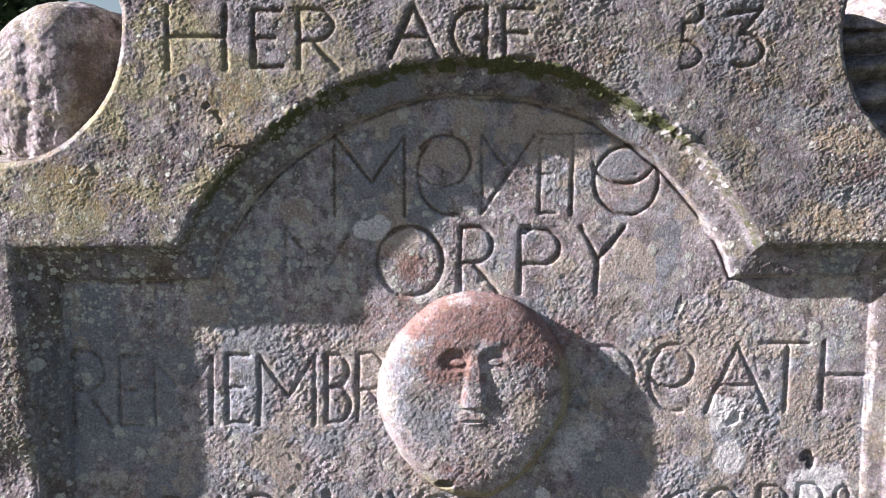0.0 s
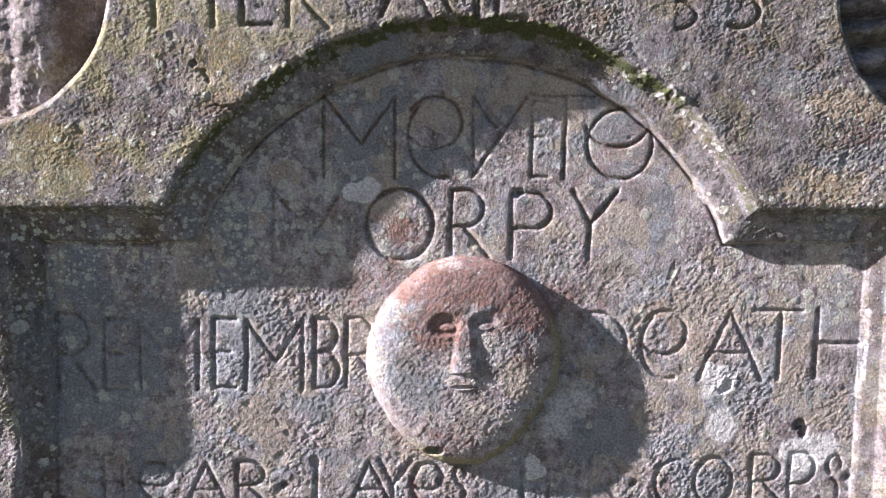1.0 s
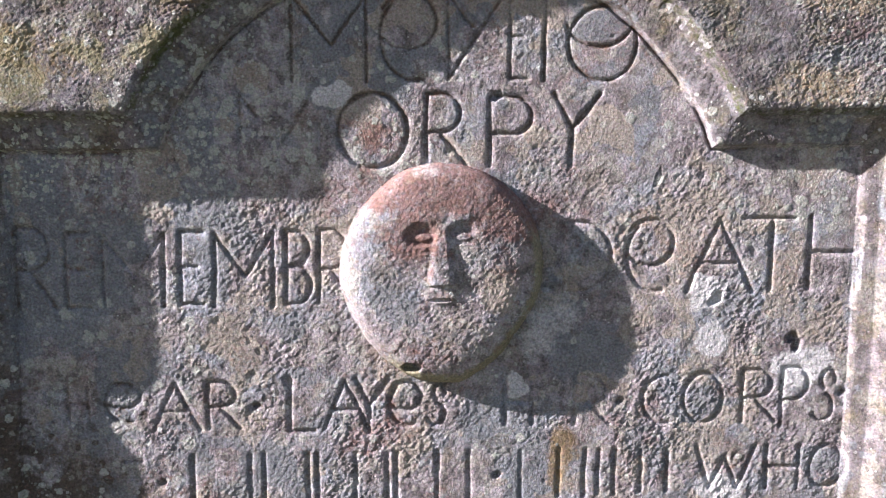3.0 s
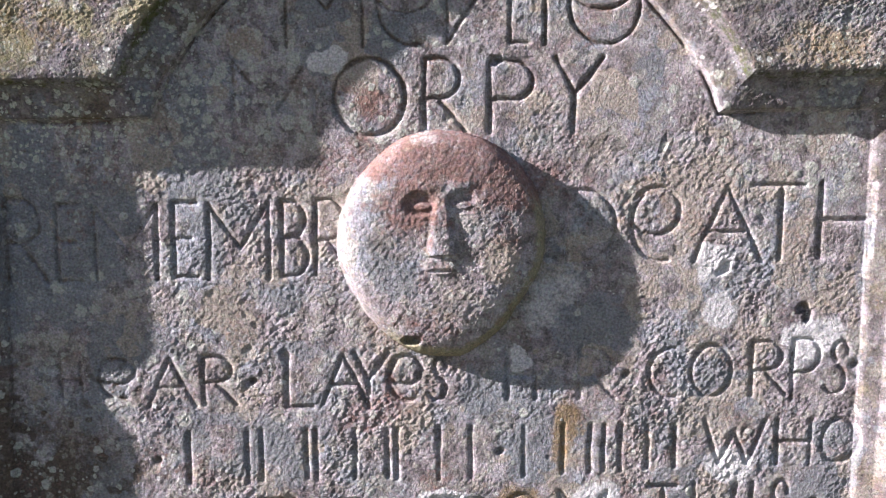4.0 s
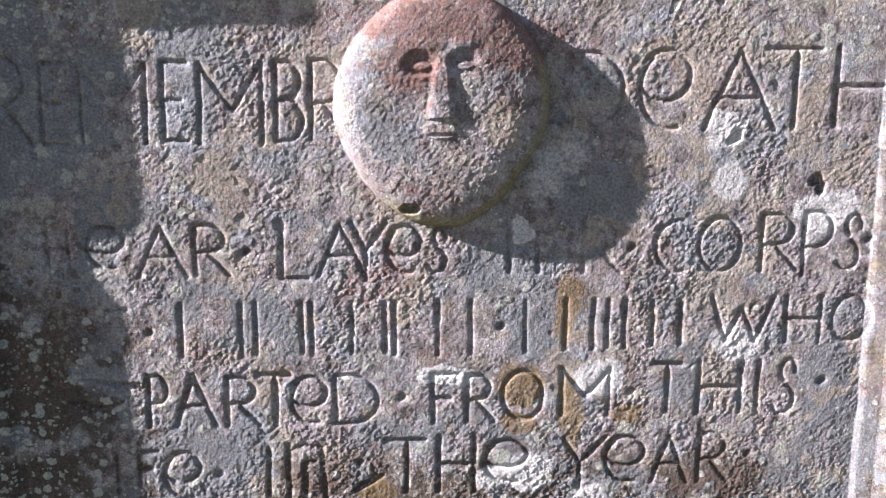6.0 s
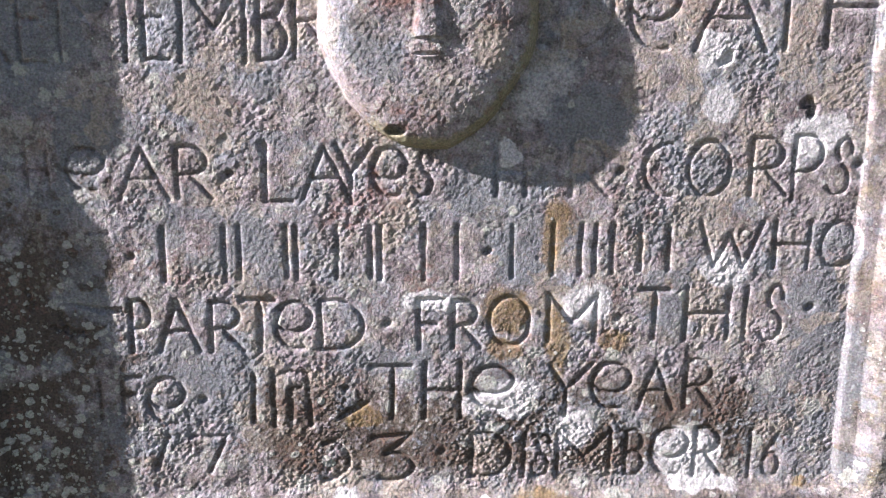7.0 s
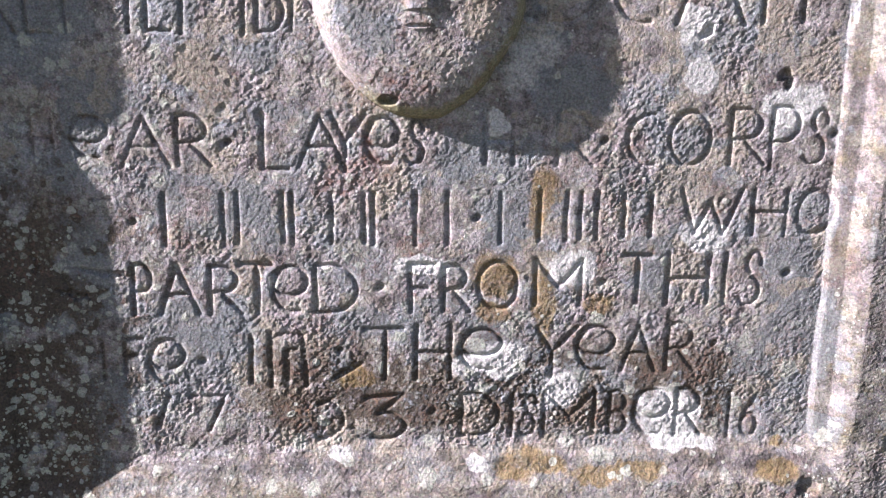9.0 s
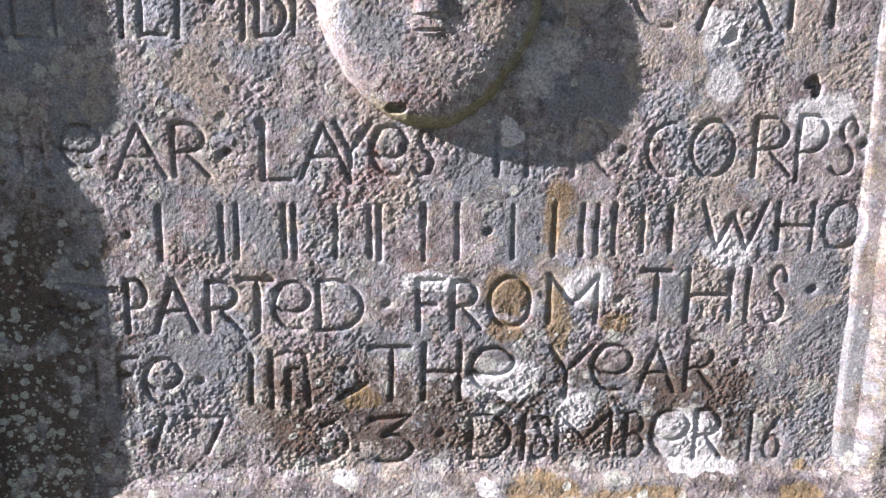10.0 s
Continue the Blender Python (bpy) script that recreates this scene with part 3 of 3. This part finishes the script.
# ---------------------------------------------------------------- stains, with some painted light and shade, as shares from 0 to 1
cloud = grain(24, 31) * 0.6 + grain(9, 32) * 0.4
edge_damp = ease(-np.abs(INWARD - 9), -13, -4)
up_arch = ease(GZ, 735, 800)
left_side = ease(-GX, 150, 265)
blotch = grain(40, 71) * 0.5 + grain(17, 72) * 0.4 + grain(7, 73) * 0.2
patch = grain(33, 74) * 0.5 + grain(14, 75) * 0.4 + grain(6, 76) * 0.2
STAINS = {
    # blue-grey blotches, made denser on the left to tint the shade bluer
    "slate": 0.62 * ease(blotch + 0.12 * left_side, 0.10, 0.24) * (1 - on_frame) * ~ON_HEAD + 0.8 * sum(spot(*s) for s in ((-205, 462, 24, 30), (-199, 358, 16, 12), (188, 505, 12, 14), (285, 405, 26, 50), (290, 470, 12, 12), (-12, 606, 22, 12, -0.4), (60, 650, 14, 16), (120, 570, 26, 22), (-225, 620, 22, 55), (-195, 560, 18, 26)))
    + 0.5 * ease(patch, 0.25, 0.4) * on_frame * ease(GX, -200, 100),
    # beige along the head's lower left rim paints in the lit bevel
    "beige": (0.55 * ease(patch, 0.24, 0.36) + 0.16 * ease(GZ, 690, 740)) * on_field * ~ON_HEAD + ON_HEAD * 0.8 * (spot(56, 615, 14, 18) + spot(0, 690, 10, 4, 0.5) + 0.4 * ease(radial, 0.88, 0.94) * ease(-RX - RZ, 10, 60) + 0.5 * spot(30, 590, 30, 14))
    + 0.42 * FOOT * ease(blotch, -0.5, 0.1) + 0.6 * on_frame * (spot(262, 752, 36, 17) + spot(268, 806, 32, 9) + spot(-150, 810, 26, 12)) + 0.7 * sum(spot(*s) for s in ((-228, 488, 6, 16), (-165, 665, 12, 6), (-130, 580, 16, 8))),
    "pale": PALE * 1.0 + 0.36 * spot(9, 693, 13, 5) + 0.4 * spot(112, 585, 48, 42) * (0.6 + cloud) + 0.3 * FOOT * ease(LUMPS + cloud, 0.2, 0.7) + 0.46 * ease(grain(2.4, 46) + 0.4 * CRUMB, 0.3, 0.6) * ease(-np.abs(INWARD - 3), -12, -4) * ease(GX, 70, 130) * ease(-GX, -235, -200) * ease(GZ, 745, 780),
    "red": sum(spot(*s) for s in ((10, 688, 46, 22, 0.1), (50, 680, 28, 24), (17, 576, 16, 12), (-10, 650, 22, 14), (52, 652, 20, 10), (8, 643, 8, 20), (60, 632, 12, 10))) * ON_HEAD * 0.5 + ON_HEAD * 0.8 * ease(RZ + 26 * cloud + 9 * LUMPS + 0.25 * RX, 16, 48)
    + 0.5 * sum(spot(*s) for s in ((-44, 680, 22, 12, 0.7), (-17, 516, 30, 12, 0.3), (-14, 532, 8, 14), (38, 694, 14, 6), (85, 668, 12, 16, 0.8), (-30, 720, 12, 14), (15, 467, 10, 10), (-20, 715, 18, 14)))
    + 0.30 * (cloud > 0.35) * on_field,
    "ochre": sum(spot(*s) for s in ((73, 444, 15, 15), (102, 500, 9, 24), (106, 425, 10, 26), (144, 426, 10, 12), (70, 418, 12, 8), (101, 308, 26, 10), (160, 303, 40, 7), (274, 301, 18, 8), (281, 322, 7, 6), (-20, 372, 14, 7)))
    + on_frame * 0.55 * sum(spot(*s) for s in ((-136, 803, 24, 14, 0.4), (258, 751, 30, 16), (-240, 770, 40, 16, -0.4), (270, 806, 30, 9), (-150, 830, 34, 14)))
    + 0.25 * ease(cloud, 0.2, 0.6) * low_zone,
    # the moss colour also draws a dark strip along the ledge's lower edge
    "moss": 0.3 * edge_damp * ease(-GX, -90, 0) * (0.35 + 0.65 * up_arch) * ease(GZ, 690, 735) * (0.55 + 0.9 * cloud) + 0.38 * on_frame * ease(cloud, 0.1, 0.5) * ease(-GX, 60, 260) + 0.7 * spot(75, 280, 62, 5)
    + 0.55 * ease(-np.abs(INWARD - 1), -4, -1) * ease(GZ, 700, 740) + 1.0 * CUSHION * ease(-GX, -150, -105) + 0.5 * ease(-np.abs(INWARD - 4), -9, -3) * ease(GX, 0, 60) * ease(-GX, -170, -140) * up_arch,
    "lichen": LICHEN * (1 - 0.8 * np.clip(GROOVE, 0, 1)),
    # olive on the head's lower right rim also stands in for bounced light
    "olive": on_frame * (0.62 * ease(-GX, -60, 200) * ease(GZ, 700, 760) + 0.28) * ease(cloud + 0.3 * LUMPS, -0.25, 0.4) + 1.0 * ON_HEAD * ease(radial, 0.88, 0.96) * ease(RX - RZ, 0, 40),
    # brown dirt, and the border's shade deepened in colour down the left
    "dirt_shade": 0.5 * ease(grain(9, 81) + 0.5 * grain(4, 82), 0.5, 0.75) * (1 - on_frame) * ~ON_HEAD * ease(-GX, 60, 200) * (1 - 0.75 * ease(GZ, 530, 580)) + 0.8 * ease(-GZ, -425, -375) * ease(cloud - 0.5 * PITS, -0.4, 0.25) * ease(GX, -130, -70) * ease(-GX, -275, -225) * on_field * (1 - FOOT) + left_side * (0.04 + 1.4 * ease(-GZ, -555, -450)) * ease(cloud, -0.6, -0.05)
    # grime in grooves and quirk plus painted recess shade, stronger where letters are shaded
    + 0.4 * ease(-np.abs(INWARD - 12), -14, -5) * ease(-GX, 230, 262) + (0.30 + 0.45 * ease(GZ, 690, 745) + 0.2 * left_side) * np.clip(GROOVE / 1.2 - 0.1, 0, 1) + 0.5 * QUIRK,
    "dots": np.clip(0.5 * left_side * ease(-GZ, -480, -400) + 0.65 * ease(-GX, 40, 110) * ease(GZ, 640, 700) * (1 - on_frame) + 0.18 * on_frame + 0.3 * left_side + 0.5 * ease(GX, 210, 290) * ease(GZ, 620, 680), 0, 1),
}
# sunlight on the right jamb's bevel, put into its colour as a paler tone
STAINS["pale"] = STAINS["pale"] + 0.2 * right_jamb * ease(INWARD, 2, 5) * ease(-INWARD, -23, -20) * ease(blotch, -0.9, -0.1)
clean = right_jamb * ease(INWARD, -6, 0) * (GZ > 340)
for key in ("dots", "lichen", "olive"):
    STAINS[key] = STAINS[key] * (1 - 0.85 * clean)
for key in STAINS:
    STAINS[key] = np.clip(STAINS[key], 0, 1).astype(np.float32)
STAINS["dirt_shade"] = np.clip(STAINS["dirt_shade"] - STAINS["pale"], 0, 1)


# ---------------------------------------------------------------- meshes from the relief
def part(name, mesh, material, parent, label=""):
    if isinstance(mesh, bmesh.types.BMesh):
        bm, mesh = mesh, bpy.data.meshes.new(name)
        bm.to_mesh(mesh)
        bm.free()
    if not mesh.materials:
        mesh.materials.append(material)
    ob = new(name, mesh)
    ob.parent = parent
    return tagged(ob, label)


hx = np.gradient(HEIGHT, XS, axis=1)
hz = np.gradient(HEIGHT, ZS, axis=0)
NORMALS = np.stack([-hx, -np.ones_like(hx), -hz], -1)
NORMALS /= np.linalg.norm(NORMALS, axis=-1, keepdims=True)
NORMALS = NORMALS.reshape(-1, 3)
PLACES = (np.stack([GX, -HEIGHT, GZ], -1) * 0.001).reshape(-1, 3)
WIDE = len(XS)
ids = np.arange(len(PLACES)).reshape(GX.shape)
CORNERS = np.stack([ids[:-1, :-1], ids[:-1, 1:], ids[1:, 1:], ids[1:, :-1]], -1).reshape(-1, 4)
kept = (OUTSIDE[:-1, :-1] < 3.2).ravel()


def relief_mesh(name, chosen):
    """One mesh of the chosen cells of the relief, with its stains and painted light and shade."""
    cells = CORNERS[chosen]
    used, inverse = np.unique(cells, return_inverse=True)
    mesh = bpy.data.meshes.new(name)
    mesh.vertices.add(len(used))
    mesh.vertices.foreach_set("co", PLACES[used].astype(np.float32).ravel())
    mesh.loops.add(cells.size)
    mesh.loops.foreach_set("vertex_index", inverse.astype(np.int32).ravel())
    mesh.polygons.add(len(cells))
    mesh.polygons.foreach_set("loop_start", np.arange(0, cells.size, 4, dtype=np.int32))
    mesh.update(calc_edges=True)
    mesh.polygons.foreach_set("use_smooth", np.ones(len(cells), bool))
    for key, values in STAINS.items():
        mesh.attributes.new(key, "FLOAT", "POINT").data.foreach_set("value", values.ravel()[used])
    mesh.normals_split_custom_set_from_vertices(NORMALS[used])
    return mesh


headstone = tagged(new("headstone"), "weathered grey sandstone headstone with lichen, carved round head and cut inscription", "gravestone")
cell_owner = OWNER[:-1, :-1].ravel()
cell_head = ON_HEAD[:-1, :-1].ravel()
cell_frame = (INWARD[:-1, :-1] < 22.5).ravel()
free = kept & (cell_owner == 0)
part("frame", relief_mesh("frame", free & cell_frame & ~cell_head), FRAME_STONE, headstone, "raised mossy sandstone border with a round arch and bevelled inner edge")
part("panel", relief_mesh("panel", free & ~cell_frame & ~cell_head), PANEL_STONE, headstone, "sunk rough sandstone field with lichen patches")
part("carved_head", relief_mesh("carved_head", free & cell_head), PANEL_STONE, headstone, "round carved sandstone head stained red at the top")
WORDS = {"letter": "letter", "bar": "bar", "stop": "stop"}
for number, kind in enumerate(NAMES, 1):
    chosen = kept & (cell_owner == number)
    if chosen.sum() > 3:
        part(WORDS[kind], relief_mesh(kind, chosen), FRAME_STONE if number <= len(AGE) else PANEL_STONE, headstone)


# the slab behind the front
def slab_mesh():
    bm = bmesh.new()
    rim = [(-371, -30), (397, -30), (397, 791)] + [(350 + 89 * math.cos(radians(a)), 880 + 89 * math.sin(radians(a))) for a in np.linspace(270, 180, 12)] + [(261, 897), (220, 906), (-213, 906)]
    rim += [(-302 + 89 * math.cos(radians(a)), 873 + 89 * math.sin(radians(a))) for a in np.linspace(0, -90, 12)] + [(-371, 784)]
    face = bm.faces.new([bm.verts.new((x * 0.001, 0.03, z * 0.001)) for x, z in rim])
    moved = bmesh.ops.extrude_face_region(bm, geom=[face])["geom"]
    bmesh.ops.translate(bm, verts=[v for v in moved if isinstance(v, bmesh.types.BMVert)], vec=(0, 0.075, 0))
    bmesh.ops.recalc_face_normals(bm, faces=bm.faces)
    return bm


part("slab", slab_mesh(), FRAME_STONE, headstone)


def scroll_mesh(cx, cz, rx, rz, front, upright):
    """A worn carved scroll with a broad front: upright folds that turn away to one side, or stacked flutes under a ledge."""
    bm = bmesh.new()
    bmesh.ops.create_icosphere(bm, subdivisions=7, radius=1.0)
    crust_shade = bm.verts.layers.float.new("dirt_shade")
    for v in bm.verts:
        p = v.co.copy()
        rough = 0.9 * noise.fractal(p * 3, 0.7, 2.0, 5) + 0.6 * noise.fractal(p * 18, 0.8, 2.0, 4)
        face = abs(p.y) ** 0.28
        if upright:
            bend = p.x + 0.3 + 0.22 * (p.z - 0.1) ** 2 + 0.09 * noise.noise(p * 2.5)
            lost = 0.5 + 0.5 * noise.noise(p * 3.5 + Vector((4, 0, 0)))
            fold = (80 + 30 * noise.noise(p * 7)) * max(0.0, bend - 0.3) ** 1.6
            fold += lost * (3.2 * math.exp(-(((bend + 0.02) / 0.09) ** 2)) - 2.6 * math.exp(-(((bend - 0.14) / 0.11) ** 2)))
            fold += 5 * max(0.0, noise.noise(Vector((p.x * 3, 0, p.z * 9)))) * max(0.0, bend - 0.4)
            # black crust of algae, which also paints in the hollow's shade
            v[crust_shade] = max(0.0, min(1.0, (bend - 0.32) * 5)) * max(0.0, min(1.0, (0.75 - p.z) * 3)) * (0.75 + 0.7 * noise.noise(p * 5))
        else:
            step = (p.z - 0.12 * p.x + 0.03 * noise.noise(p * 4)) * 6.4
            fold = (0 if p.z > 0.5 else 4) + (20 * (1 - abs(math.sin(step * math.pi / 2)) ** 0.9) if p.z < 0.5 else 0)
        deep = -face * (front * 1.0) if p.y < 0 else face * 40
        v.co = Vector((cx + p.x * rx + rough, 60 + deep + (fold * face if p.y < 0 else 0) + rough, cz + p.z * rz + rough)) * 0.001
    for f in bm.faces:
        f.smooth = True
    return bm


part("shoulder_scroll", scroll_mesh(-262, 832, 60, 64, 62, True), SCROLL_STONE, headstone, "worn fluted scroll of pale sandstone on the shoulder")
part("shoulder_scroll", scroll_mesh(326, 850, 66, 64, 68, False), SCROLL_STONE, headstone, "worn fluted scroll of pale sandstone on the shoulder")

# ---------------------------------------------------------------- ground and distance
def ground_mesh():
    bm = bmesh.new()
    rings = [0.0, 0.6, 1.2, 2.0, 3.5, 6, 10, 18, 35, 80, 300, 2000]
    rows = []
    for r in rings[1:]:
        rows.append([bm.verts.new((r * math.cos(a), r * math.sin(a), 0.02 * min(r, 3) * noise.noise(Vector((r * math.cos(a), r * math.sin(a), 0))))) for a in np.linspace(0, 2 * math.pi, 48, endpoint=False)])
    middle = bm.verts.new((0, 0, 0))
    for k in range(48):
        bm.faces.new((middle, rows[0][k], rows[0][(k + 1) % 48]))
        for low, high in zip(rows, rows[1:]):
            bm.faces.new((low[k], high[k], high[(k + 1) % 48], low[(k + 1) % 48]))
    for f in bm.faces:
        f.smooth = True
    return bm


ground = part("ground", ground_mesh(), TURF, None, "short green churchyard turf")
tagged(ground, kind="structure", category="ground")


def tree(x, y, tall, wide, seed):
    chance = random.Random(seed)
    thing = tagged(new("tree"), "dark leafy broadleaved tree far behind the headstone", "tree", "trees behind")
    thing.location = (x, y, 0)
    bm = bmesh.new()

    def limb(start, way, length, thick):
        turn = way.to_track_quat("Z", "Y").to_matrix().to_4x4()
        bmesh.ops.create_cone(bm, segments=8, radius1=thick, radius2=thick * 0.5, depth=length, cap_ends=True, matrix=Matrix.Translation(start + way * length / 2) @ turn)

    limb(Vector((0, 0, -0.1)), Vector((0, 0, 1)), tall * 0.6, tall * 0.035)
    tips = []
    for k in range(9):
        a, up = k * 2.4, chance.uniform(0.25, 0.58)
        way = Vector((math.cos(a), math.sin(a), chance.uniform(0.3, 1.0))).normalized()
        start = Vector((0, 0, tall * up))
        limb(start, way, wide * 0.8, tall * 0.012)
        tips += [start + way * wide * f for f in (0.5, 0.75, 1.0)]
    part("trunk", bm, BARK, thing)
    leaves = bmesh.new()
    for _ in range(3200):
        tip = chance.choice(tips) + Vector((chance.gauss(0, 1), chance.gauss(0, 1), chance.gauss(0.3, 0.9))) * wide * 0.24
        u = Vector((chance.gauss(0, 1), chance.gauss(0, 1), chance.gauss(0, 1))).normalized()
        w = u.orthogonal().normalized()
        s = chance.uniform(0.10, 0.2)
        leaves.faces.new([leaves.verts.new(tip + a) for a in (u * s * 1.6, w * s * 0.7, -u * s * 1.2, -w * s * 0.7)])
    part("crown", leaves, LEAF, thing)
    return thing


tree(-13.0, 27.0, 9.0, 3.4, 1)


def hedge(x0, x1, y, tall):
    """An overgrown hedge: crooked stems in a dense mass of leaves."""
    chance = random.Random(8)
    thing = tagged(new("hedge"), "tall dark overgrown hedge in shade behind the headstone", "hedge")
    thing.location = ((x0 + x1) / 2, y, 0)
    half = (x1 - x0) / 2
    stems = bmesh.new()
    for k in range(14):
        foot = Vector((-half * 0.95 + k * half * 1.9 / 13, chance.uniform(-0.3, 0.3), -0.1))
        lean = Vector((chance.gauss(0, 0.12), chance.gauss(0, 0.12), 1)).normalized()
        bmesh.ops.create_cone(stems, segments=7, radius1=0.07, radius2=0.03, depth=tall * 0.85, cap_ends=True,
                              matrix=Matrix.Translation(foot + lean * tall * 0.42) @ lean.to_track_quat("Z", "Y").to_matrix().to_4x4())
    part("stem", stems, BARK, thing)
    leaves = bmesh.new()
    for _ in range(16000):
        x = chance.uniform(-half, half)
        top = tall * (0.9 + 0.12 * noise.noise(Vector((x * 0.9, 3, 0))) + 0.06 * noise.noise(Vector((x * 4, 7, 0))))
        at = Vector((x + chance.gauss(0, 0.1), chance.uniform(-0.8, 0.8), top * chance.random() ** 0.7))
        u = Vector((chance.gauss(0, 1), chance.gauss(0, 1), chance.gauss(0, 1))).normalized()
        w = u.orthogonal().normalized()
        s = chance.uniform(0.06, 0.13)
        leaves.faces.new([leaves.verts.new(at + a) for a in (u * s * 1.6, w * s * 0.7, -u * s * 1.2, -w * s * 0.7)])
    tagged(part("foliage", leaves, LEAF, thing), kind="stuff")


hedge(-15.0, -7.2, 20.0, 4.6)
